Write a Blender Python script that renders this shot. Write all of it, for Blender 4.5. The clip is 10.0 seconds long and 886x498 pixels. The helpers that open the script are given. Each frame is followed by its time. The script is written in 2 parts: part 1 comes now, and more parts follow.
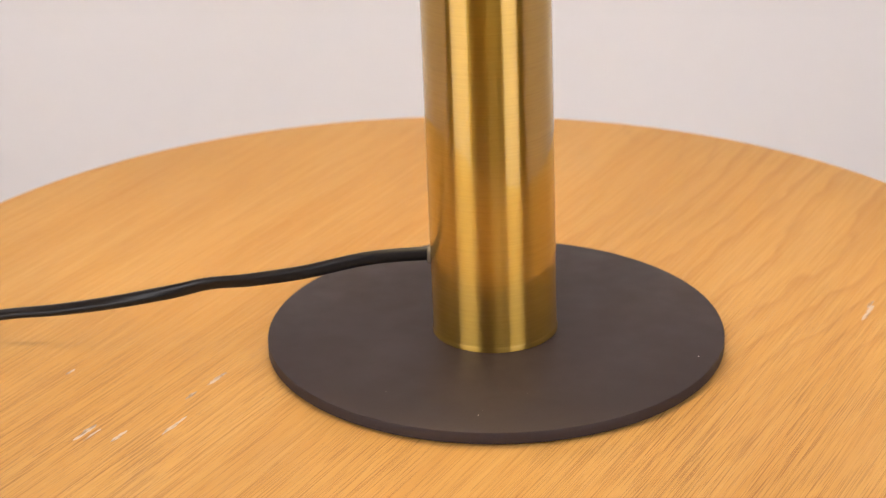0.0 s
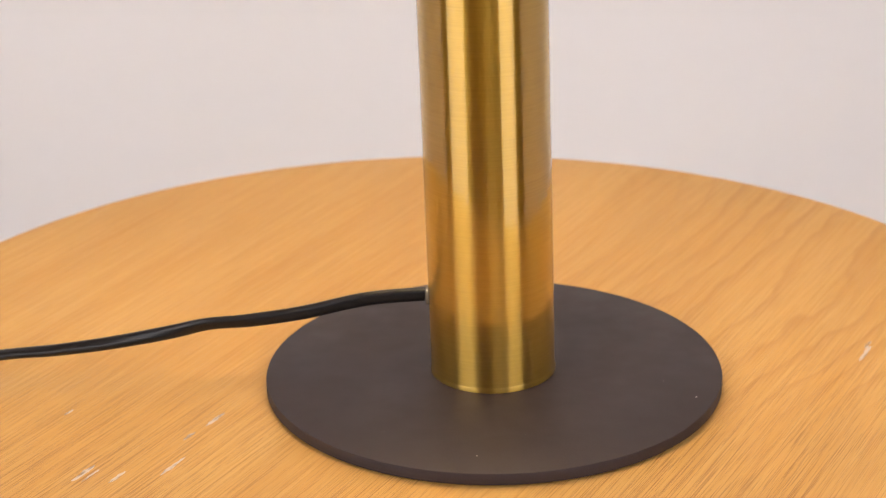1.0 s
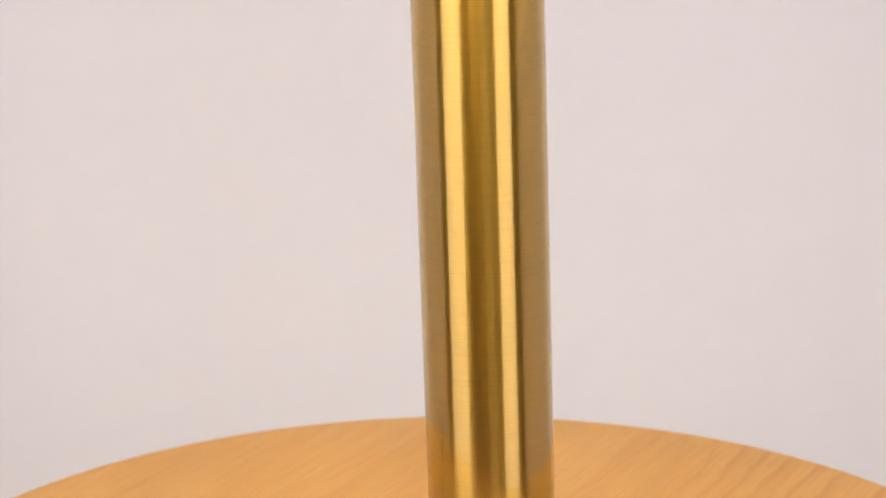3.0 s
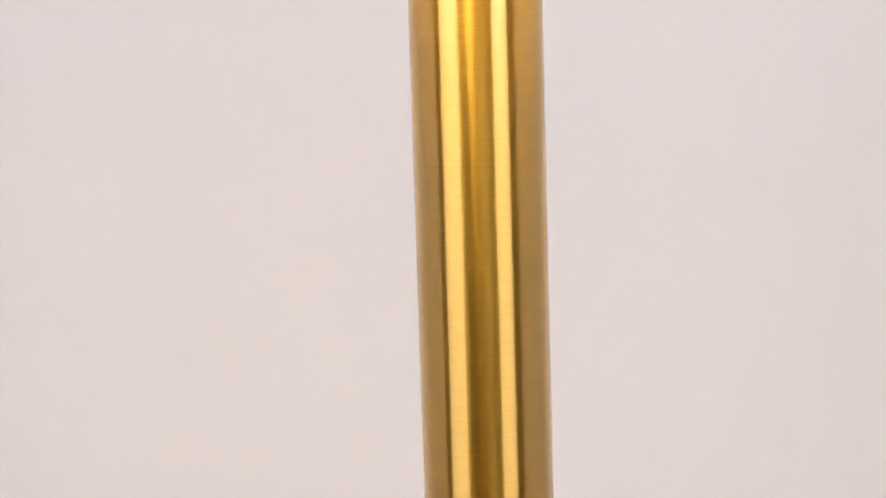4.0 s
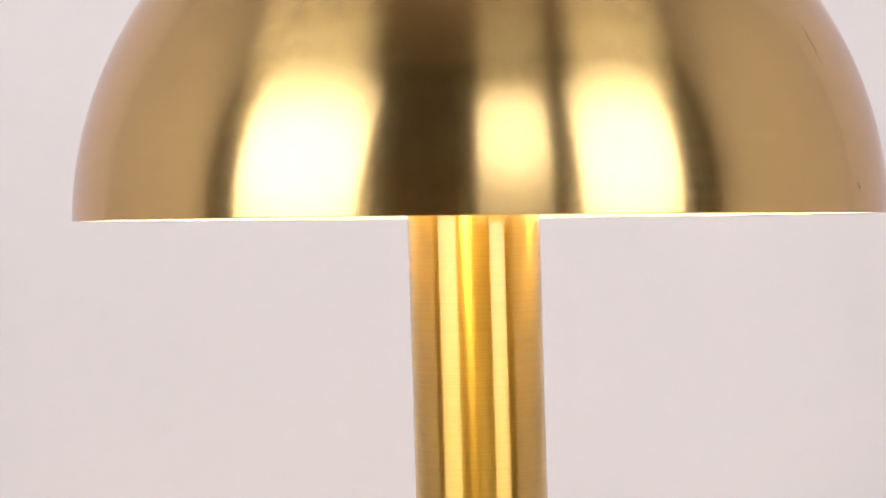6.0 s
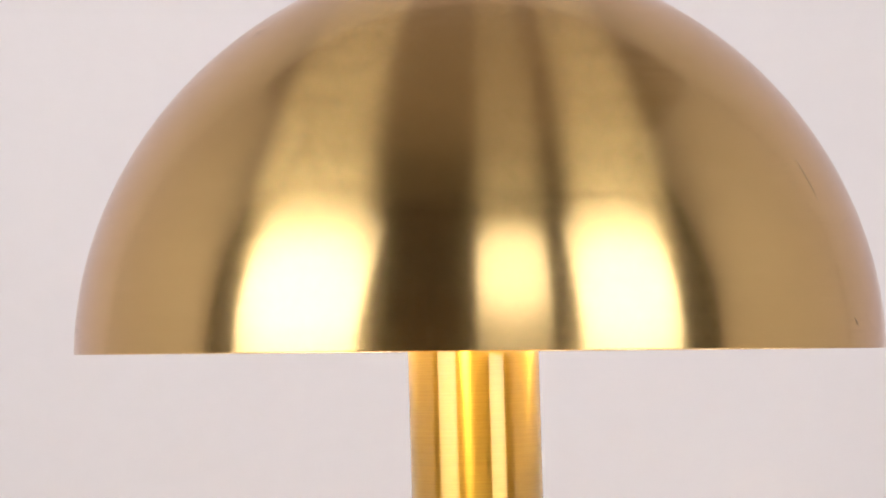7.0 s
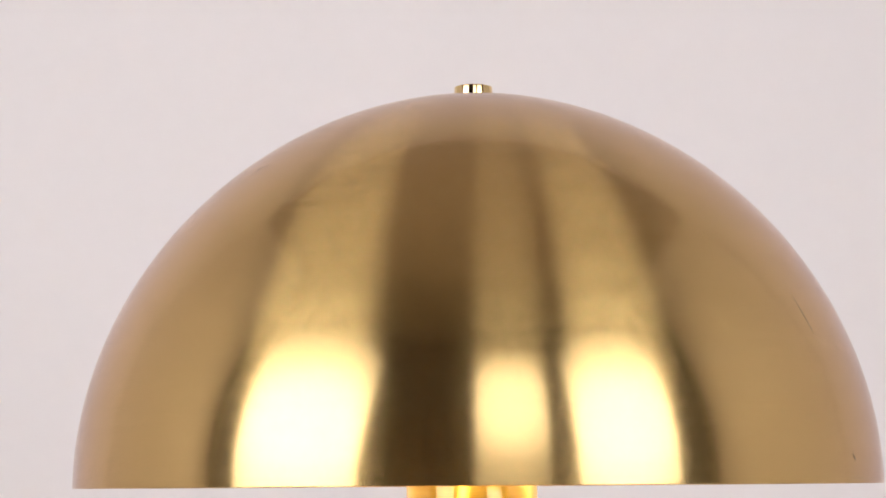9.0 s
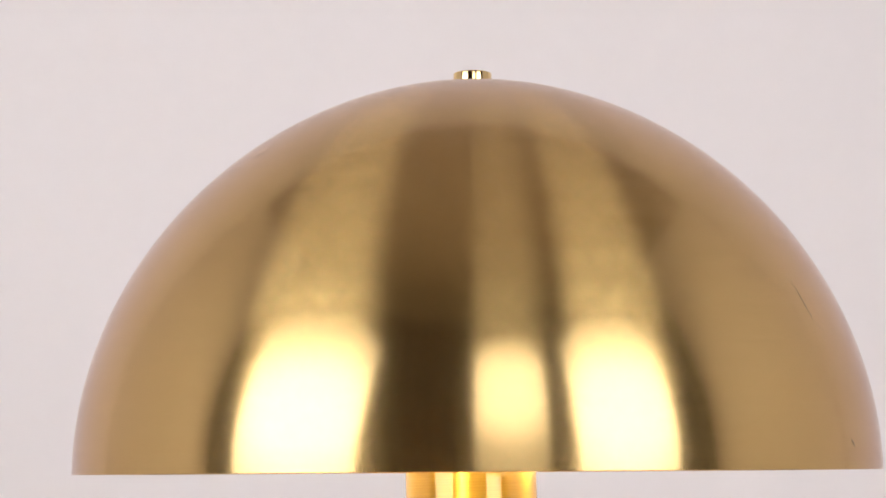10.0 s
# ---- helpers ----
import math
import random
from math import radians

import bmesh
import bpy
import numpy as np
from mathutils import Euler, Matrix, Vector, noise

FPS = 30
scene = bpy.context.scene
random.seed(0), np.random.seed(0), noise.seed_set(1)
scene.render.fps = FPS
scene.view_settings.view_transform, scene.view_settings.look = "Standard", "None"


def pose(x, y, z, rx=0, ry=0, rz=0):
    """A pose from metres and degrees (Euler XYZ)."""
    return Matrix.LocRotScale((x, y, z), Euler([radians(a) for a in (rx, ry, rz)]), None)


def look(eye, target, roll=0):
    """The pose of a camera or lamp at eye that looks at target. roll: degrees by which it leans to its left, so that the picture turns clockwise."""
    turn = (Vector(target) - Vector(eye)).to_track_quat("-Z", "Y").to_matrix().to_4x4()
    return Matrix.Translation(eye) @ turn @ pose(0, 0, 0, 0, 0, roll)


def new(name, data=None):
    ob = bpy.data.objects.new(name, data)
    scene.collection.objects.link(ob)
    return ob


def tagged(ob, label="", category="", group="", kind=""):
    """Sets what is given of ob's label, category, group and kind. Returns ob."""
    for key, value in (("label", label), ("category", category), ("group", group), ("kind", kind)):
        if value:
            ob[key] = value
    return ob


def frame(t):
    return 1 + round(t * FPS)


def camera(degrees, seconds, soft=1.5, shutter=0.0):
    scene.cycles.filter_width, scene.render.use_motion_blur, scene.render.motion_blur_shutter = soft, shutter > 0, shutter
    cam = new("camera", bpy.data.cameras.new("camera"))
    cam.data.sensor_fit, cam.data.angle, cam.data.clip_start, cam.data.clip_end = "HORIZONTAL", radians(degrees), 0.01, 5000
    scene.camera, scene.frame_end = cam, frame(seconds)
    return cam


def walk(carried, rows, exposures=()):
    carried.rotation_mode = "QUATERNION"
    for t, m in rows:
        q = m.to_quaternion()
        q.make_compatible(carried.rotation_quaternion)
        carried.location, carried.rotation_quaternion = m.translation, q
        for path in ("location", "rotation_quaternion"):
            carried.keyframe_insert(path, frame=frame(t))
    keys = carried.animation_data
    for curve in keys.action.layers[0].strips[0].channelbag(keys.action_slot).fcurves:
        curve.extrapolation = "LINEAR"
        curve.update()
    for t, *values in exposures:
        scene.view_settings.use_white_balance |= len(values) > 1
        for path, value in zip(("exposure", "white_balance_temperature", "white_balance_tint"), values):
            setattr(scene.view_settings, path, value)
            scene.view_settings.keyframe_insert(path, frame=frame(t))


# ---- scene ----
# The camera stands on a tripod in front of the lamp and tilts slowly upwards; the lens is focused on the tube.
cam = camera(25.22, 10.0, soft=1.2)
cam.data.dof.use_dof, cam.data.dof.focus_distance, cam.data.dof.aperture_fstop = True, 0.71, 18.0


def tilt(x, y, z, pitch, yaw, roll):
    p, a = radians(pitch), radians(yaw)
    way = Vector((-math.sin(a) * math.cos(p), math.cos(a) * math.cos(p), math.sin(p)))
    eye = Vector((x, y, z))
    return look(eye, eye + way, roll)


PATH = [
    (0.0, -0.0013, -0.7242, 0.3411, -22.589, 1.521, -1.094),
    (0.5, -0.0013, -0.7244, 0.3421, -22.429, 1.485, -1.106),
    (1.0, -0.0012, -0.7252, 0.3436, -21.555, 1.446, -1.050),
    (1.5, -0.0012, -0.7268, 0.3458, -19.929, 1.447, -0.973),
    (2.0, -0.0011, -0.7284, 0.3478, -18.307, 1.437, -0.844),
    (2.5, -0.0011, -0.7304, 0.3497, -16.364, 1.412, -0.826),
    (2.7, -0.0010, -0.7312, 0.3504, -15.548, 1.409, -0.816),
    (3.8, -0.0009, -0.7363, 0.3533, -10.763, 1.404, -0.709),
    (4.2, -0.0009, -0.7385, 0.3542, -8.821, 1.422, -0.696),
    (4.5, -0.0008, -0.7402, 0.3549, -7.310, 1.431, -0.746),
    (5.0, -0.0007, -0.7430, 0.3557, -4.884, 1.412, -0.790),
    (5.5, -0.0007, -0.7457, 0.3570, -2.592, 1.414, -0.708),
    (6.0, -0.0006, -0.7482, 0.3598, -0.654, 1.372, -0.621),
    (7.5, -0.0004, -0.7548, 0.3628, 4.684, 1.340, -0.478),
    (8.0, -0.0004, -0.7566, 0.3633, 6.095, 1.321, -0.495),
    (8.5, -0.0004, -0.7575, 0.3635, 6.824, 1.302, -0.462),
    (9.0, -0.0004, -0.7574, 0.3634, 6.799, 1.264, -0.421),
    (9.5, -0.0004, -0.7571, 0.3633, 6.540, 1.241, -0.396),
    (10.0, -0.0004, -0.7570, 0.3633, 6.413, 1.243, -0.433),
]
walk(cam, [(t, tilt(*row)) for t, *row in PATH], [(0.0, 0.33), (5.0, 0.33), (8.0, 0.26), (10.0, 0.26)])

# ---- light: numbers of the studio lamps and of the bulbs in the shade ----
BOX_LEFT, BOX_RIGHT, BOX_MIDDLE, BULB = 4.8, 4.5, 3.0, 115.0
BOX_EDGE = 0.65
BOX_COLOUR, BULB_COLOUR = (0.98, 0.952, 0.99), (1.0, 0.83, 0.54)

world = bpy.data.worlds.new("world")
scene.world = world
world.use_nodes = True
world.node_tree.nodes["Background"].inputs[0].default_value = (0.9, 0.9, 1.0, 1)
world.node_tree.nodes["Background"].inputs[1].default_value = 0.02


# ---- materials ----
class Nodes:
    """A small writer of node trees."""

    def __init__(self, name):
        self.material = bpy.data.materials.new(name)
        self.material.use_nodes = True
        self.tree = self.material.node_tree
        self.shader = self.tree.nodes["Principled BSDF"]
        self.output = self.tree.nodes["Material Output"]

    def add(self, kind, inputs=(), operation="", data_type="", blend_type="", direction_type="", axis="", interpolation_type=""):
        node = self.tree.nodes.new(kind)
        if operation:
            node.operation = operation
        if data_type:
            node.data_type, node.blend_type = data_type, blend_type
        if direction_type:
            node.direction_type, node.axis = direction_type, axis
        if interpolation_type:
            node.interpolation_type = interpolation_type
        for key, value in dict(inputs).items():
            self.put(node.inputs[key], value)
        return node

    def put(self, socket, value):
        if isinstance(value, bpy.types.NodeSocket):
            self.tree.links.new(value, socket)
        else:
            socket.default_value = value

    def set(self, **inputs):
        for key, value in inputs.items():
            self.put(self.shader.inputs[key.replace("_", " ")], value)

    def place(self, scale=(1, 1, 1), turn=0.0):
        """Object coordinates, turned about z and stretched."""
        co = self.add("ShaderNodeTexCoord").outputs["Object"]
        turned = self.add("ShaderNodeMapping", {"Vector": co, "Rotation": (0, 0, turn)}).outputs[0]
        return self.add("ShaderNodeMapping", {"Vector": turned, "Scale": scale}).outputs[0]

    def noise(self, vector, scale=1.0, detail=3.0, rough=0.5, distortion=0.0):
        return self.add("ShaderNodeTexNoise", {"Vector": vector, "Scale": scale, "Detail": detail, "Roughness": rough,
                                               "Distortion": distortion}).outputs["Fac"]

    def spread(self, value, low, high, a=0.0, b=1.0):
        return self.add("ShaderNodeMapRange", {"Value": value, "From Min": low, "From Max": high, "To Min": a,
                                               "To Max": b}).outputs[0]

    def blend(self, factor, a, b, how="MIX"):
        node = self.add("ShaderNodeMix", data_type="RGBA", blend_type=how)
        self.put(node.inputs[0], factor)
        self.put(node.inputs[6], a)
        self.put(node.inputs[7], b)
        return node.outputs[2]

    def bump(self, height, strength, distance):
        return self.add("ShaderNodeBump", {"Height": height, "Strength": strength, "Distance": distance}).outputs[0]


def rgb(r, g, b):
    return (r, g, b, 1.0)


# how the brass of the shade and of the tube tints what it mirrors at a glancing angle
EDGE_TINT = rgb(0.74, 0.63, 0.68)
TUBE_TINT = rgb(0.96, 0.85, 0.60)


def brushed_dome(name, colour, dark, smear, clear, share, grain, coat, coat_rough, lines=900):
    """Lacquered brass brushed in rings about the vertical axis. The brush grooves tip the surface up and down, by about
    the slope smear and now and then by much more, so that reflections are drawn out along the height and stay crisp
    across it; the share between the grooves mirrors plainly, with roughness clear. A clear lacquer lies over both."""
    n = Nodes(name)
    ring = n.noise(n.place((9, 9, lines)), 1.0, 3.0, 0.65)
    coarse = n.noise(n.place((5, 5, lines / 9)), 1.0, 3.0, 0.5)
    cloud = n.noise(n.place(), 22.0, 3.0, 0.5)
    tone = n.blend(n.spread(ring, 0.3, 0.7, 0.0, grain), rgb(*colour), rgb(*dark))
    tone = n.blend(n.spread(cloud, 0.45, 0.75, 0.0, 0.25), tone, rgb(*dark))
    around = n.add("ShaderNodeTangent", direction_type="RADIAL", axis="Z").outputs[0]
    normal = n.add("ShaderNodeNewGeometry").outputs["Normal"]
    upward = n.add("ShaderNodeVectorMath", {0: normal, 1: around}, operation="CROSS_PRODUCT").outputs[0]
    chance = n.add("ShaderNodeTexWhiteNoise", {"Vector": n.place((9000, 9000, 9000))}).outputs["Value"]
    angle = n.spread(chance, 0.0, 1.0, -1.40, 1.40)
    slope = n.add("ShaderNodeMath", {0: n.add("ShaderNodeMath", {0: angle}, operation="TANGENT").outputs[0],
                                     1: n.spread(coarse, 0.3, 0.7, smear * 0.82, smear * 1.18)}, operation="MULTIPLY").outputs[0]
    tipped = n.add("ShaderNodeVectorMath", {0: upward, "Scale": slope}, operation="SCALE").outputs[0]
    groove = n.add("ShaderNodeVectorMath", {0: n.add("ShaderNodeVectorMath", {0: normal, 1: tipped}, operation="ADD").outputs[0]},
                   operation="NORMALIZE").outputs[0]
    lacquer = {"Specular Tint": EDGE_TINT, "Coat Weight": coat, "Coat Roughness": coat_rough, "Coat IOR": 1.65}
    n.set(Base_Color=tone, Metallic=1.0, Specular_Tint=EDGE_TINT, Roughness=clear * 1.15, Normal=groove, Coat_Weight=coat, Coat_Roughness=coat_rough, Coat_IOR=1.65)
    mirror = n.add("ShaderNodeBsdfPrincipled", {"Base Color": tone, "Metallic": 1.0, "Roughness": clear, "Anisotropic": 0.7,
                                                "Anisotropic Rotation": 0.25, "Tangent": around, **lacquer})
    mixed = n.add("ShaderNodeMath", {0: n.spread(coarse, 0.3, 0.7, -0.05, 0.05), 1: n.spread(ring, 0.3, 0.7, share - 0.10, share + 0.10)},
                  operation="ADD").outputs[0]
    both = n.add("ShaderNodeMixShader", {0: mixed, 1: n.shader.outputs[0], 2: mirror.outputs[0]})
    n.put(n.output.inputs[0], both.outputs[0])
    return n.material


def brass(name, colour, dark, rough, clear, share, grain, coat, coat_rough, coat_ior=1.65, lines=1700):
    """Lacquered brass tube brushed in rings. One layer of gloss draws reflections out up and down, the other (roughness
    clear, that share of the whole) mirrors more plainly from between the brush lines."""
    n = Nodes(name)
    ring = n.noise(n.place((14, 14, lines)), 1.0, 4.0, 0.65)
    coarse = n.noise(n.place((6, 6, lines / 14)), 1.0, 3.0, 0.5)
    speck = n.noise(n.place((160, 160, 700)), 1.0, 3.0, 0.6)
    tone = n.blend(n.spread(ring, 0.3, 0.7, 0.0, grain), rgb(*colour), rgb(*dark))
    tone = n.blend(n.spread(speck, 0.5, 0.75, 0.0, 0.22), tone, rgb(*dark))
    r = n.add("ShaderNodeMath", {0: n.spread(speck, 0.3, 0.7, rough * 0.96, rough * 1.04), 1: n.spread(coarse, 0.35, 0.65, -0.004, 0.004)},
              operation="ADD").outputs[0]
    around = n.add("ShaderNodeTangent", direction_type="RADIAL", axis="Z").outputs[0]
    shared = {"Base Color": tone, "Metallic": 1.0, "Specular Tint": TUBE_TINT, "Anisotropic Rotation": 0.25, "Tangent": around,
              "Coat Weight": coat, "Coat Roughness": coat_rough, "Coat IOR": coat_ior}
    brushed = n.add("ShaderNodeBsdfPrincipled", {**shared, "Roughness": r, "Anisotropic": 1.0})
    mirror = n.add("ShaderNodeBsdfPrincipled", {**shared, "Roughness": clear, "Anisotropic": 0.7})
    mixed = n.add("ShaderNodeMath", {0: n.spread(coarse, 0.3, 0.7, -0.01, 0.01), 1: n.spread(ring, 0.3, 0.7, share - 0.03, share + 0.03)},
                  operation="ADD").outputs[0]
    both = n.add("ShaderNodeMixShader", {0: mixed, 1: brushed.outputs[0], 2: mirror.outputs[0]})
    n.put(n.output.inputs[0], both.outputs[0])
    return n.material


def plain(name, colour, other, rough, scale, depth=0.0, metal=0.0, spec=0.5):
    """A paint, plastic or cloth with fine grain and broad unevenness."""
    n = Nodes(name)
    grain = n.noise(n.place(), scale, 3.0, 0.6)
    broad = n.noise(n.place(), scale / 25, 2.0, 0.5)
    mixed = n.add("ShaderNodeMath", {0: grain, 1: broad}, operation="MULTIPLY").outputs[0]
    n.set(Base_Color=n.blend(n.spread(mixed, 0.12, 0.4), rgb(*colour), rgb(*other)), Metallic=metal,
          Roughness=n.spread(broad, 0.3, 0.7, rough * 0.9, rough * 1.1), Specular_IOR_Level=spec)
    if depth:
        n.set(Normal=n.bump(grain, 0.3, depth))
    return n.material


def glowing(name, colour, strength):
    n = Nodes(name)
    n.set(Base_Color=rgb(0.8, 0.8, 0.8), Roughness=0.5, Emission_Color=rgb(*colour), Emission_Strength=strength)
    return n.material


def diffuser_cloth(name, colour, low, hot, centre, spread_z, spread_x):
    """Lit cloth with a hot middle, where the lamp stands close behind it."""
    n = Nodes(name)
    at = n.add("ShaderNodeTexCoord").outputs["Object"]
    off = n.add("ShaderNodeVectorMath", {0: at, 1: (0.0, 0.0, -centre)}, operation="ADD").outputs[0]
    flat = n.add("ShaderNodeVectorMath", {0: off, 1: (1.0 / spread_x, 0.0, 1.0 / spread_z)}, operation="MULTIPLY").outputs[0]
    far = n.add("ShaderNodeVectorMath", {0: flat}, operation="LENGTH").outputs["Value"]
    fall = n.add("ShaderNodeMapRange", {"Value": far, "From Min": 0.3, "From Max": 1.15, "To Min": hot, "To Max": low},
                 interpolation_type="SMOOTHSTEP").outputs[0]
    n.set(Base_Color=rgb(0.8, 0.8, 0.8), Roughness=0.6, Emission_Color=rgb(*colour), Emission_Strength=fall)
    return n.material


GRAIN = radians(-63.0)


def oak():
    """Oiled oak veneer: x runs along the grain once the coordinates are turned."""
    n = Nodes("oak_veneer")
    straight = n.place((1, 1, 1), GRAIN)

    def along(vector, x, y):
        return n.add("ShaderNodeMapping", {"Vector": vector, "Scale": (x, y, 1)}).outputs[0]

    warp = n.noise(along(straight, 2.2, 5), 1.0, 1.0, 0.5)
    wave = n.noise(along(straight, 14, 40), 1.0, 2.0, 0.5)
    across = n.add("ShaderNodeSeparateXYZ", {0: straight}).outputs[1]
    bent = n.add("ShaderNodeMath", {0: n.spread(warp, 0.0, 1.0, -7.0, 7.0), 1: n.spread(wave, 0.0, 1.0, -0.8, 0.8)}, operation="ADD").outputs[0]
    years = n.add("ShaderNodeMath", {0: across, 1: 72.0, 2: bent}, operation="MULTIPLY_ADD").outputs[0]
    year = n.add("ShaderNodeMath", {0: years}, operation="FRACT").outputs[0]
    rise = n.spread(year, 0.35, 0.92)
    fall = n.spread(year, 0.92, 1.0, 1.0, 0.0)
    late = n.add("ShaderNodeMath", {0: n.add("ShaderNodeMath", {0: rise, 1: 2.2}, operation="POWER").outputs[0], 1: fall}, operation="MULTIPLY").outputs[0]
    drawn = n.spread(n.noise(along(straight, 4, 9), 1.0, 2.0, 0.5), 0.45, 0.64, 0.02, 0.42)
    flame = n.spread(n.add("ShaderNodeSeparateXYZ", {0: n.place()}).outputs[0], -0.06, 0.10, 0.25, 1.15)
    drawn = n.add("ShaderNodeMath", {0: drawn, 1: flame}, operation="MULTIPLY").outputs[0]
    late = n.add("ShaderNodeMath", {0: late, 1: drawn}, operation="MULTIPLY").outputs[0]
    rings = n.noise(along(straight, 2.6, 34), 1.0, 3.0, 0.55, 0.3)
    fibre = n.noise(along(straight, 22, 1000), 1.0, 4.0, 0.7)
    pores = n.noise(along(straight, 34, 3400), 1.0, 2.0, 0.5)
    where = n.noise(along(straight, 7, 30), 1.0, 2.0, 0.5)
    stain = n.noise(n.place(), 6.0, 3.0, 0.5)
    tone = n.blend(n.spread(rings, 0.34, 0.66), rgb(0.603, 0.329, 0.091), rgb(0.662, 0.386, 0.121))
    tone = n.blend(late, tone, rgb(0.44, 0.205, 0.045))
    tone = n.blend(n.spread(fibre, 0.38, 0.66, 0.0, 0.34), tone, rgb(0.46, 0.22, 0.05))
    tone = n.blend(n.spread(stain, 0.4, 0.7, 0.0, 0.25), tone, rgb(0.64, 0.335, 0.085))
    mask = n.add("ShaderNodeMath", {0: n.spread(pores, 0.54, 0.60), 1: n.spread(where, 0.30, 0.55, 0.35, 1.0)}, operation="MULTIPLY").outputs[0]
    worn = n.spread(n.add("ShaderNodeSeparateXYZ", {0: n.place()}).outputs[1], -0.12, 0.05, 0.62, 0.10)
    tone = n.blend(n.add("ShaderNodeMath", {0: mask, 1: worn}, operation="MULTIPLY").outputs[0], tone, rgb(0.23, 0.092, 0.020))
    height = n.add("ShaderNodeMath", {0: fibre, 1: mask}, operation="SUBTRACT").outputs[0]
    n.set(Base_Color=tone, Roughness=n.spread(fibre, 0.3, 0.7, 0.42, 0.58), Specular_IOR_Level=0.28,
          Normal=n.bump(height, 0.35, 0.0003))
    return n.material


def scuffed():
    """Pale worn streaks with ragged gaps."""
    n = Nodes("worn_varnish")
    streak = n.noise(n.place((130, 800, 1), GRAIN), 1.0, 3.0, 0.6)
    n.set(Base_Color=rgb(0.96, 0.82, 0.73), Roughness=0.85, Alpha=n.spread(streak, 0.30, 0.54, 0.0, 0.68))
    return n.material


M_BRASS_POLE = brass("brushed_brass_tube", (0.585, 0.362, 0.062), (0.46, 0.262, 0.034), 0.34, 0.13, 0.26, 0.12, 1.0, 0.04, 1.68)
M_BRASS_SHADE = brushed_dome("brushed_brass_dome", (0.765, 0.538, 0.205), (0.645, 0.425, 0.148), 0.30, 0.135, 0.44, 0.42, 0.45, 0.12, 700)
M_BRASS_FINIAL = brass("polished_brass", (0.86, 0.66, 0.32), (0.80, 0.60, 0.28), 0.25, 0.10, 0.7, 0.3, 0.3, 0.05)
M_BLEMISH = plain("tarnished_brass", (0.56, 0.38, 0.17), (0.62, 0.43, 0.19), 0.40, 900, 0.0, 0.9)
M_BLEMISH.node_tree.nodes["Principled BSDF"].inputs["Alpha"].default_value = 0.4
M_DISC = plain("matt_brown_black_coating", (0.029, 0.0183, 0.0182), (0.036, 0.0235, 0.0235), 0.55, 1800, 0.0001, 0.0, 0.35)
M_FELT = plain("black_felt", (0.012, 0.011, 0.011), (0.02, 0.018, 0.018), 0.95, 900, 0.0004)
M_CABLE = plain("black_cable_rubber", (0.007, 0.006, 0.006), (0.011, 0.009, 0.008), 0.32, 600, 0.0, 0.0, 0.35)
M_CLEAR = plain("milky_plastic", (0.16, 0.13, 0.10), (0.20, 0.17, 0.13), 0.15, 600)
M_LINING = plain("white_lacquer", (0.62, 0.56, 0.47), (0.66, 0.60, 0.51), 0.5, 300)
M_SOCKET = plain("white_ceramic", (0.75, 0.73, 0.7), (0.8, 0.78, 0.75), 0.3, 300)
M_BULB = glowing("lit_frosted_glass", BULB_COLOUR, BULB)
M_OAK = oak()
M_SCUFF = scuffed()
M_DUST = plain("pale_dust", (0.6, 0.55, 0.52), (0.7, 0.65, 0.62), 0.9, 900)
M_WALL = plain("white_wall_paint", (0.875, 0.84, 0.83), (0.89, 0.855, 0.845), 0.85, 60)
M_CEILING = plain("brown_ceiling_paint", (0.32, 0.25, 0.20), (0.36, 0.285, 0.23), 0.9, 60)
M_FLOOR = plain("grey_floor_covering", (0.52, 0.475, 0.44), (0.58, 0.53, 0.49), 0.7, 90, 0.0005)
# for the added cloth that gives the brass its dark brown bands
M_DARK_SCREEN = plain("dark_brown_cloth", (0.022, 0.009, 0.0045), (0.030, 0.013, 0.007), 0.9, 500)
M_BLACK = plain("black_nylon", (0.015, 0.014, 0.014), (0.022, 0.02, 0.02), 0.7, 400)
M_STEEL = plain("black_painted_steel", (0.02, 0.02, 0.02), (0.03, 0.03, 0.03), 0.4, 300, 0.0, 0.3)


# ---- building helpers ----
def finish(name, bm, material, angle=35.0):
    me = bpy.data.meshes.new(name)
    bmesh.ops.recalc_face_normals(bm, faces=bm.faces)
    bm.to_mesh(me)
    bm.free()
    me.materials.append(material)
    for p in me.polygons:
        p.use_smooth = True
    me.set_sharp_from_angle(angle=radians(angle))
    return me


def part(name, bm, material, parent, label="", m=None, angle=35.0):
    ob = new(name, finish(name, bm, material, angle))
    ob.parent = parent
    if m is not None:
        ob.matrix_basis = m
    return tagged(ob, label)


def thing(name, label, category, group="", m=None):
    ob = new(name)
    ob.empty_display_size = 0.05
    if m is not None:
        ob.matrix_basis = m
    return tagged(ob, label, category, group)


def lathe(profile, segments=128, closed=False):
    """A turned body from (radius, height) pairs; radius 0 closes to a point."""
    bm = bmesh.new()
    rows = []
    for r, z in profile:
        if r <= 1e-7:
            rows.append([bm.verts.new((0, 0, z))])
        else:
            rows.append([bm.verts.new((r * math.cos(2 * math.pi * k / segments), r * math.sin(2 * math.pi * k / segments), z))
                         for k in range(segments)])
    pairs = list(zip(rows, rows[1:])) + ([(rows[-1], rows[0])] if closed else [])
    for a, b in pairs:
        for k in range(segments):
            j = (k + 1) % segments
            loop = [a[k % len(a)], a[j % len(a)], b[j % len(b)], b[k % len(b)]]
            face = list(dict.fromkeys(loop))
            if len(face) > 2:
                bm.faces.new(face)
    return bm


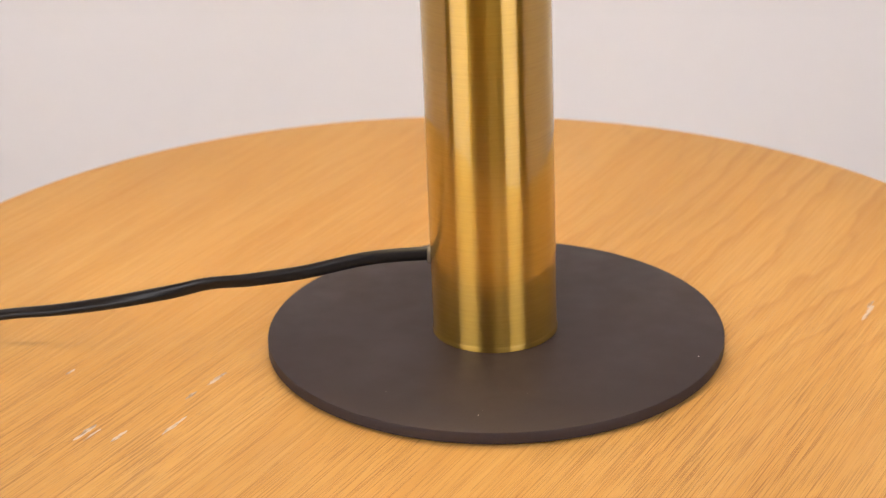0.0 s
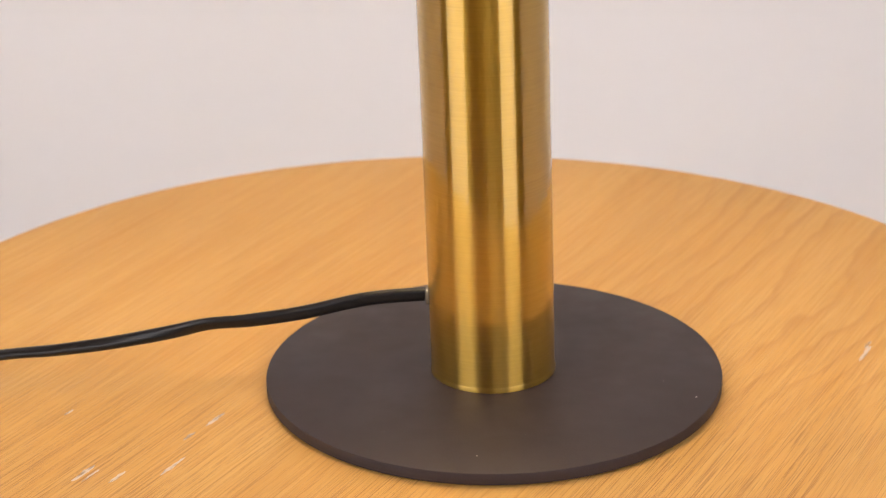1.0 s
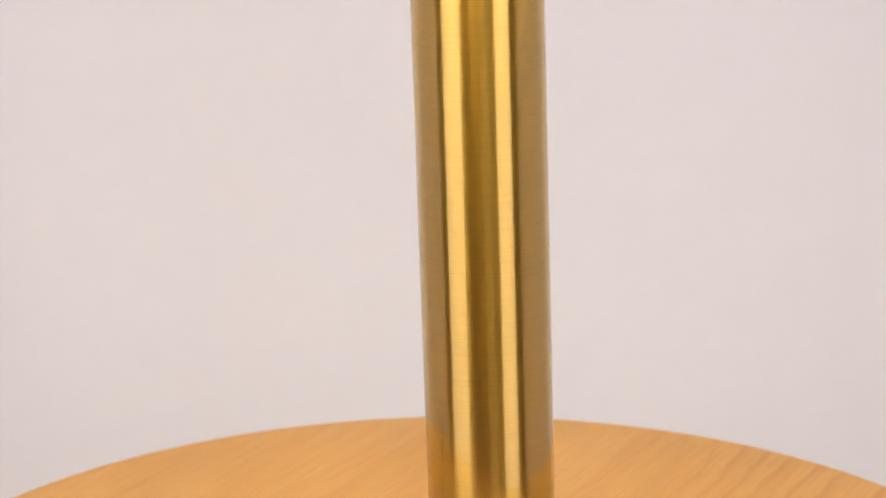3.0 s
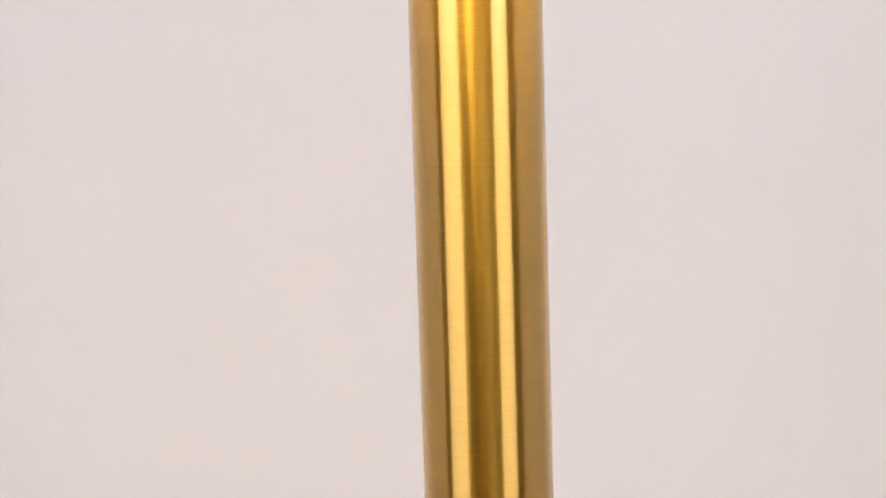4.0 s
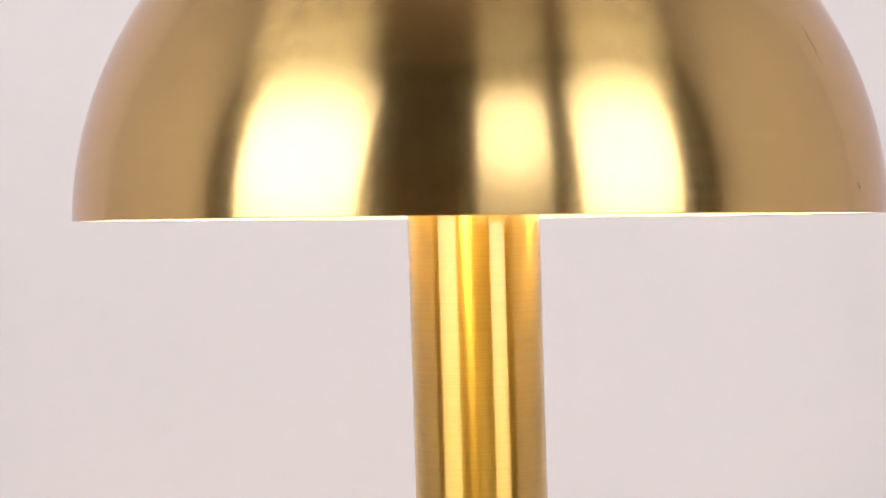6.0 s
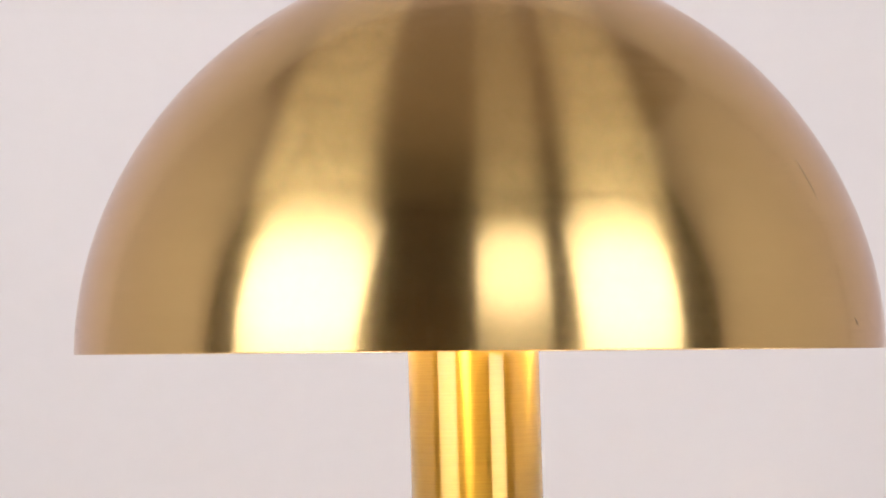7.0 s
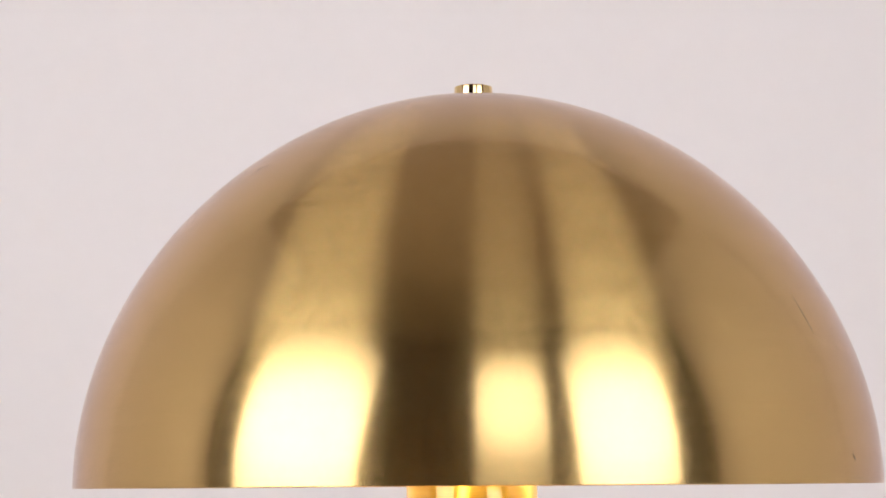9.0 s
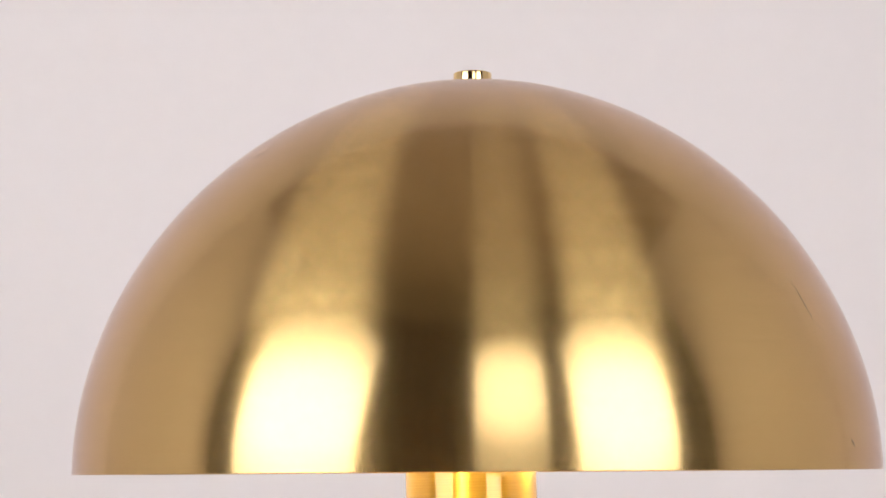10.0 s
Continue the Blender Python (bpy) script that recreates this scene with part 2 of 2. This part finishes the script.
def box(x, y, z, bevel=0.0, at=(0, 0, 0)):
    bm = bmesh.new()
    bmesh.ops.create_cube(bm, size=1.0, matrix=Matrix.Translation(at) @ Matrix.Diagonal((x, y, z, 1)))
    if bevel:
        bmesh.ops.bevel(bm, geom=list(bm.edges), offset=bevel, segments=2, affect="EDGES")
    return bm


def rod(a, b, ra, rb, segments=20):
    """A tapered round bar from a to b."""
    a, b = Vector(a), Vector(b)
    m = Matrix.Translation((a + b) / 2) @ (b - a).to_track_quat("Z", "Y").to_matrix().to_4x4()
    bm = bmesh.new()
    bmesh.ops.create_cone(bm, cap_ends=True, segments=segments, radius1=ra, radius2=rb, depth=(b - a).length, matrix=m)
    return bm


def sweep(points, section, twist):
    """A profile carried along a smooth line; twist(s) turns it, s from 0 to 1."""
    line = []
    pts = [Vector(p) for p in points]
    for i in range(len(pts) - 1):
        p0, p1, p2, p3 = pts[max(i - 1, 0)], pts[i], pts[i + 1], pts[min(i + 2, len(pts) - 1)]
        for k in range(10):
            u = k / 10
            line.append(0.5 * ((2 * p1) + (p2 - p0) * u + (2 * p0 - 5 * p1 + 4 * p2 - p3) * u * u + (3 * p1 - p0 - 3 * p2 + p3) * u ** 3))
    line.append(pts[-1])
    bm = bmesh.new()
    rows = []
    for i, p in enumerate(line):
        d = (line[min(i + 1, len(line) - 1)] - line[max(i - 1, 0)]).normalized()
        side = d.cross(Vector((0, 0, 1))).normalized()
        up = side.cross(d)
        a = twist(i / (len(line) - 1))
        c, s = math.cos(a), math.sin(a)
        rows.append([bm.verts.new(p + side * (c * u - s * v) + up * (s * u + c * v)) for u, v in section])
    n = len(section)
    for a, b in zip(rows, rows[1:]):
        for k in range(n):
            bm.faces.new((a[k], a[(k + 1) % n], b[(k + 1) % n], b[k]))
    bm.faces.new(rows[0])
    bm.faces.new(rows[-1])
    return bm


# ---- the room ----
FLOOR_Z, CEILING_Z = -0.52, 2.25
SIDE, BACK, FRONT = 1.45, 0.75, -2.4


def slab(name, size, at, material, label, category):
    ob = new(name, finish(name, box(*size, at=(0, 0, 0)), material))
    ob.location = at
    return tagged(ob, label, category, kind="structure")


high = CEILING_Z - FLOOR_Z
mid = (CEILING_Z + FLOOR_Z) / 2
slab("floor", (2 * SIDE + 0.4, BACK - FRONT + 0.4, 0.1), (0, (BACK + FRONT) / 2, FLOOR_Z - 0.05), M_FLOOR, "plain greyish floor of a small studio", "floor")
slab("ceiling", (2 * SIDE + 0.4, BACK - FRONT + 0.4, 0.1), (0, (BACK + FRONT) / 2, CEILING_Z + 0.05), M_CEILING, "plain light brown painted ceiling", "ceiling")
slab("wall_north", (2 * SIDE, 0.1, high), (0, BACK + 0.05, mid), M_WALL, "smooth plain off-white wall behind the lamp", "wall")
slab("wall_south", (2 * SIDE, 0.1, high), (0, FRONT - 0.05, mid), M_WALL, "plain off-white wall behind the camera", "wall")
slab("wall_east", (0.1, BACK - FRONT + 0.2, high), (SIDE + 0.05, (BACK + FRONT) / 2, mid), M_WALL, "plain off-white side wall", "wall")
slab("wall_west", (0.1, BACK - FRONT + 0.2, high), (-SIDE - 0.05, (BACK + FRONT) / 2, mid), M_WALL, "plain off-white side wall", "wall")


# ---- unseen dark cloth behind the camera, added to darken reflections in the brass ----
def curtain():
    bm = bmesh.new()
    low, top = [], []
    count = 260
    for i in range(count + 1):
        a = radians(-73 + 137 * i / count)
        r = min(2.05, 1.38 / max(abs(math.sin(a)), 0.01)) + 0.025 * math.sin(i * 0.62) + 0.012 * math.sin(i * 0.23 + 1)
        x, y = r * math.sin(a), -r * math.cos(a)
        low.append(bm.verts.new((x, y, FLOOR_Z + 0.01)))
        top.append(bm.verts.new((x, y, CEILING_Z - 0.03)))
    for i in range(count):
        bm.faces.new((low[i], low[i + 1], top[i + 1], top[i]))
    ob = new("curtain", finish("curtain", bm, M_DARK_SCREEN, 80))
    thick = ob.modifiers.new("thickness", "SOLIDIFY")
    thick.thickness = 0.004
    return tagged(ob, "unseen dark brown cloth in soft folds, added to darken reflections in the brass", "curtain")


curtain()


# ---- studio lights, seen only as reflections in the brass ----
def softbox(bearing, distance, half_width, low, high_edge, hot, strength, edge, reach, lean, label):
    """bearing: degrees to the right of the line from the lamp to the camera; lean: how far the inner edge draws in at the foot."""
    a = radians(bearing)
    centre = Vector((distance * math.sin(a), -distance * math.cos(a), 0))
    m = Matrix.Translation((centre.x, centre.y, FLOOR_Z)) @ Matrix.Rotation(a, 4, "Z")
    top = thing("softbox", label, "studio light", "studio lights", m)
    z0, z1 = low - FLOOR_Z, high_edge - FLOOR_Z
    zc, h, w = (z0 + z1) / 2, z1 - z0, 2 * half_width
    # housing: an open funnel that narrows away from the lamp
    bm = bmesh.new()
    rings = []
    inner = 1 if bearing < 0 else -1
    cut = min(0.16, half_width * 0.5)

    def outline(grow, y):
        """The front's corners: cut corners above, the inner edge drawn in below."""
        sx, sz = w / 2 + grow, h / 2 + grow
        corners = [(-sx, -sz), (sx, -sz), (sx, sz - cut), (sx - cut, sz), (cut - sx, sz), (-sx, sz - cut)]
        corners = [(u - inner * lean if v < 0 and u * inner > 0 else u, v) for u, v in corners]
        return [(u, y, zc + v) for u, v in corners]

    for ring in (outline(0.012, 0.02), outline(0.012, -0.04), [(u * 0.15, -0.22, zc + (v - zc) * 0.15) for u, _, v in outline(0.0, 0.0)]):
        rings.append([bm.verts.new(p) for p in ring])
    for p, q in zip(rings, rings[1:]):
        for k in range(6):
            bm.faces.new((p[k], p[(k + 1) % 6], q[(k + 1) % 6], q[k]))
    bm.faces.new(rings[-1])
    part("housing", bm, M_BLACK, top, "black nylon housing", angle=10)
    cloth = bmesh.new()
    front, rear = [[cloth.verts.new(p) for p in outline(0.0, y)] for y in (0.003, -0.003)]
    cloth.faces.new(front)
    cloth.faces.new(rear[::-1])
    for k in range(6):
        cloth.faces.new((front[k], rear[k], rear[(k + 1) % 6], front[(k + 1) % 6]))
    part("diffuser", cloth, diffuser_cloth("lit_diffuser_cloth", BOX_COLOUR, edge, strength, hot - FLOOR_Z, reach, half_width * 1.9), top, "glowing white diffuser cloth")
    part("lamp_head", rod((0, -0.22, zc), (0, -0.32, zc), 0.06, 0.05), M_STEEL, top)
    pole_top = (0, -0.27, zc - 0.05)
    part("stand_pole", rod((0, -0.27, 0.02), pole_top, 0.016, 0.012), M_STEEL, top)
    for k in range(3):
        b = 2 * math.pi * k / 3 + math.pi / 2
        part("leg", rod((0, -0.27, 0.34), (0.24 * math.cos(b), -0.27 + 0.24 * math.sin(b), 0.008), 0.010, 0.008), M_STEEL, top)
    return top


softbox(-45.5, 1.40, 0.480, -0.46, 1.50, 0.76, BOX_LEFT, BOX_EDGE, 0.60, 0.20, "wide tall lit softbox with black housing on a stand")
softbox(38.7, 1.40, 0.355, -0.46, 1.50, 0.76, BOX_RIGHT, BOX_EDGE, 0.60, 0.08, "tall lit softbox with black housing on a stand")
softbox(9.4, 1.62, 0.268, 0.37, 1.54, 1.04, BOX_MIDDLE, 0.35, 0.50, 0.0, "small dimmer softbox hung high on a stand")


# ---- the side table ----
TABLE_X, TABLE_Y, TABLE_R, TABLE_T = -0.0187, 0.0233, 0.2583, 0.022
table = thing("side_table", "round oak side table with worn, scratched top", "table", m=pose(TABLE_X, TABLE_Y, FLOOR_Z))
H = -FLOOR_Z
edge = [(0.0, H)] + [(TABLE_R * k / 12, H) for k in range(1, 12)]
for k in range(7):
    a = math.pi / 2 * k / 6
    edge.append((TABLE_R - 0.0025 + 0.0025 * math.sin(a), H - 0.0025 + 0.0025 * math.cos(a)))
edge += [(TABLE_R, H - TABLE_T + 0.003), (TABLE_R - 0.003, H - TABLE_T), (0.0, H - TABLE_T)]
tabletop = part("tabletop", lathe(edge, 192), M_OAK, table, "honey-coloured oak veneer top")
part("apron", lathe([(0.185, H - TABLE_T - 0.045), (0.185, H - TABLE_T - 0.0005), (0.168, H - TABLE_T - 0.0005), (0.168, H - TABLE_T - 0.045)], 96, True), M_OAK, table)
for k in range(4):
    b = math.pi / 4 + k * math.pi / 2
    part("leg", rod((0.21 * math.cos(b), 0.21 * math.sin(b), 0.0), (0.15 * math.cos(b), 0.15 * math.sin(b), H - TABLE_T - 0.001), 0.011, 0.017), M_OAK, table)


def scuff(x, y, length, width, seed):
    """A thin ragged streak along the grain."""
    rnd = random.Random(seed)
    bm = bmesh.new()
    a = radians(63.0)
    d, s = Vector((math.cos(a), math.sin(a), 0)), Vector((-math.sin(a), math.cos(a), 0))
    rows = []
    for i in range(9):
        u = i / 8
        w = width * (math.sin(math.pi * (0.04 + 0.92 * u)) ** 0.7) * rnd.uniform(0.6, 1.1)
        c = Vector((x - TABLE_X, y - TABLE_Y, H + 0.00012)) + d * (u - 0.5) * length + s * rnd.uniform(-0.12, 0.12) * width
        rows.append((bm.verts.new(c - s * w / 2), bm.verts.new(c + s * w / 2)))
    for p, q in zip(rows, rows[1:]):
        bm.faces.new((p[0], p[1], q[1], q[0]))
    part("scuff_mark", bm, M_SCUFF, tabletop, "pale worn scratch")


for i, (x, y, length, width) in enumerate([
        (-0.1085, -0.0342, 0.0125, 0.0024), (-0.1167, -0.0484, 0.0075, 0.0018), (-0.1196, -0.0728, 0.0160, 0.0020),
        (-0.1388, -0.0812, 0.0100, 0.0022), (-0.1520, -0.0780, 0.0140, 0.0026), (-0.1490, -0.0800, 0.0110, 0.0016),
        (-0.1672, -0.0272, 0.0055, 0.0016), (0.1535, 0.0225, 0.0160, 0.0026), (0.1560, 0.0310, 0.0080, 0.0018)]):
    scuff(x, y, length, width, 40 + i)


# ---- the lamp ----
lamp = thing("table_lamp", "lit brushed-brass mushroom table lamp standing on a round wooden table", "lamp")
DISC_R, DISC_T, POLE_R = 0.0914, 0.0059, 0.025
RIM_Z, SHADE_R, SHADE_H, SHADE_X, SHADE_Y = 0.3633, 0.1513, 0.1492, -0.0049, 0.0010
LEAN = Matrix.Rotation(radians(-1.085), 4, "Y")

base = part("base_disc", lathe([(0, 0.0010), (DISC_R - 0.0004, 0.0010), (DISC_R, 0.0014), (DISC_R, DISC_T - 0.0006), (DISC_R - 0.0002, DISC_T - 0.0002),
                                (DISC_R - 0.0006, DISC_T), (0.06, DISC_T), (0, DISC_T)], 192), M_DISC, lamp, "matt dark brown round metal base")
part("felt_pad", lathe([(0, 0.0), (DISC_R - 0.004, 0.0), (DISC_R - 0.004, 0.0010), (0, 0.0010)], 128), M_FELT, base, "black felt underside")

profile = [(0.0, DISC_T + 0.0004), (POLE_R - 0.0008, DISC_T + 0.0004), (POLE_R + 0.00005, DISC_T + 0.0012)]
profile += [(POLE_R, DISC_T + 0.0012 + (0.4243 * k / 90)) for k in range(1, 91)]
profile += [(POLE_R - 0.002, 0.4335), (0.0, 0.4335)]
pole = part("pole", lathe(profile, 160), M_BRASS_POLE, lamp, "brushed brass tube", LEAN)
part("foot_ring", lathe([(POLE_R - 0.002, DISC_T), (POLE_R + 0.0002, DISC_T), (POLE_R + 0.00022, DISC_T + 0.0005), (POLE_R + 0.00022, DISC_T + 0.0018),
                         (POLE_R - 0.0002, DISC_T + 0.0029), (POLE_R - 0.002, DISC_T + 0.0029)], 128, True), M_BRASS_POLE, pole, "bright turned brass foot edge")


def dome(radius, height, n=48, power=1.935):
    out = []
    for k in range(n + 1):
        u = math.pi / 2 * k / n
        out.append((radius * max(math.cos(u), 0.0) ** (2 / power) if k < n else 0.0, RIM_Z + height * math.sin(u) ** (2 / power)))
    return out


AT_SHADE = pose(SHADE_X, SHADE_Y, 0)
outer = dome(SHADE_R, SHADE_H)
shade = part("shade", lathe([(SHADE_R - 0.0012, RIM_Z - 0.0001), (SHADE_R - 0.0003, RIM_Z - 0.0003)] + outer, 192), M_BRASS_SHADE, lamp, "dome-shaped brushed brass shade", AT_SHADE, 25)
part("lining", lathe([(SHADE_R - 0.0009, RIM_Z - 0.0001)] + dome(SHADE_R - 0.0013, SHADE_H - 0.0013), 160), M_LINING, shade, "white lacquered inside, lit by the bulbs", angle=60)


def dome_point(u, turn, lift=0.00012):
    """A point just over the shade's skin: u up the curve from the rim, turn about the axis, both in radians."""
    r, z = SHADE_R * math.cos(u) ** (2 / 1.935), SHADE_H * math.sin(u) ** (2 / 1.935)
    return Vector(((r + lift) * math.cos(turn), (r + lift) * math.sin(turn), RIM_Z + z + lift * math.sin(u)))


def blemish(name, u0, t0, u1, t1, width, label):
    """A narrow dull line or speck on the polished skin."""
    a, b = dome_point(u0, radians(t0)), dome_point(u1, radians(t1))
    side = (b - a).cross(a - Vector((0, 0, RIM_Z))).normalized()
    bm = bmesh.new()
    rows = []
    for k in range(7):
        q = k / 6
        c = dome_point(u0 + (u1 - u0) * q, radians(t0 + (t1 - t0) * q))
        w = width * max(math.sin(math.pi * (0.06 + 0.88 * q)), 0.1) / 2
        rows.append((bm.verts.new(c - side * w), bm.verts.new(c + side * w)))
    for p, q in zip(rows, rows[1:]):
        bm.faces.new((p[0], p[1], q[1], q[0]))
    part(name, bm, M_BLEMISH, shade, label)


blemish("scratch", 0.456, -36.4, 0.353, -34.9, 0.0005, "faint dull scratch in the brass")
blemish("speck", 0.072, -32.0, 0.054, -31.0, 0.0008, "small dull speck")
blemish("speck", 0.868, -143.8, 0.876, -142.6, 0.0012, "small dull speck")
blemish("speck", 0.874, -141.9, 0.880, -141.2, 0.0009, "small dull speck")
FIN = 0.0074
finial_z = RIM_Z + SHADE_H
part("finial", lathe([(0, finial_z - 0.002), (FIN - 0.0002, finial_z - 0.002), (FIN, finial_z - 0.001), (FIN, finial_z + 0.0041), (FIN - 0.0001, finial_z + 0.0044),
                      (FIN - 0.0004, finial_z + 0.0046), (0, finial_z + 0.0047)], 64), M_BRASS_FINIAL, lamp, "small polished brass cap nut", AT_SHADE)
part("shade_rod", rod((SHADE_X, SHADE_Y, 0.425), (SHADE_X, SHADE_Y, finial_z - 0.001), 0.004, 0.004), M_BRASS_FINIAL, lamp)

BULB_R, BULB_OUT, BULB_Z, BULB_LONG = 0.0095, 0.085, 0.412, 0.034
for bearing in (-14, 119, 227):
    a = radians(bearing)
    out = Vector((math.sin(a), -math.cos(a), 0))
    c = Vector((-0.0075, 0, 0)) + out * BULB_OUT
    start = Vector((-0.0075, 0, 0)) + out * (POLE_R + 0.0002)
    arm = c - out * 0.002
    holder = part("bulb_socket", rod((start.x, start.y, BULB_Z + 0.028), (arm.x, arm.y, BULB_Z + 0.028), 0.005, 0.005), M_SOCKET, lamp)
    part("cup", rod((c.x, c.y, BULB_Z + 0.018), (c.x, c.y, BULB_Z + 0.034), 0.0085, 0.0085), M_SOCKET, holder)
    capsule = [(0.0, -BULB_LONG / 2)]
    capsule += [(BULB_R * math.sin(k * math.pi / 16), -BULB_LONG / 2 + BULB_R * (1 - math.cos(k * math.pi / 16))) for k in range(1, 9)]
    capsule += [(BULB_R, BULB_LONG / 2), (0.0, BULB_LONG / 2)]
    part("bulb", lathe(capsule, 32), M_BULB, lamp, "lit warm white capsule bulb", Matrix.Translation((c.x, c.y, BULB_Z)))

# flat two-core cable, leaving the tube just above the base
section = []
for k in range(24):
    a = 2 * math.pi * k / 24
    waist = 1.0 - 0.10 * math.exp(-(math.cos(a) / 0.25) ** 2)
    section.append((0.0028 * math.cos(a), 0.0019 * math.sin(a) * waist))
CORD = [(-0.0225, 0.0, 0.0378), (-0.0286, 0.0, 0.0378), (-0.0416, 0.0, 0.0370), (-0.0547, 0.0, 0.0352), (-0.0765, 0.0, 0.0302), (-0.0984, 0.0, 0.0270),
        (-0.1143, 0.0, 0.0257), (-0.1303, 0.0, 0.0221), (-0.1534, 0.0, 0.0178), (-0.1765, 0.0, 0.0147), (-0.1997, 0.0, 0.0126), (-0.235, -0.002, 0.0075),
        (-0.262, -0.004, 0.0042), (-0.283, -0.006, 0.0030), (-0.296, -0.007, -0.012), (-0.302, -0.008, -0.05), (-0.305, -0.010, -0.16), (-0.312, -0.016, -0.34),
        (-0.33, -0.03, -0.49), (-0.36, -0.05, -0.514), (-0.46, -0.02, -0.516), (-0.70, 0.12, -0.516)]
cord = part("power_cord", sweep(CORD, section, lambda s: radians(76 + 28 * math.exp(-((s - 0.275) / 0.045) ** 2) - 62 * min(max(s - 0.31, 0.0) / 0.15, 1.0))), M_CABLE, lamp, "flat black two-core cable")
collar = lathe([(0.0034, -0.0006), (0.0038, -0.0003), (0.0038, 0.0006), (0.0034, 0.0009), (0.0020, 0.0009), (0.0020, -0.0006)], 40, True)
part("grommet", collar, M_CLEAR, cord, "milky plastic cable grommet", Matrix.Translation((-0.0262, 0.0, 0.0376)) @ Matrix.Rotation(math.pi / 2, 4, "Y"))

# specks of dust on the base
rnd = random.Random(5)
bm = bmesh.new()
spots = [(0.0786, -0.0296, 0.00025), (-0.0066, -0.0776, 0.0002)]
spots += [(0.085 * math.sqrt(rnd.random()) * math.cos(q), 0.085 * math.sqrt(rnd.random()) * math.sin(q), rnd.uniform(0.00006, 0.00014)) for q in [rnd.uniform(0, 6.283) for _ in range(7)]]
for x, y, r in spots:
    if math.hypot(x, y) > 0.03:
        bmesh.ops.create_icosphere(bm, subdivisions=1, radius=r, matrix=Matrix.Translation((x, y, DISC_T + r * 0.4)) @ Matrix.Diagonal((1.5, 0.8, 0.5, 1)))
tagged(part("dust", bm, M_DUST, base, "a few pale specks of dust"), kind="stuff")
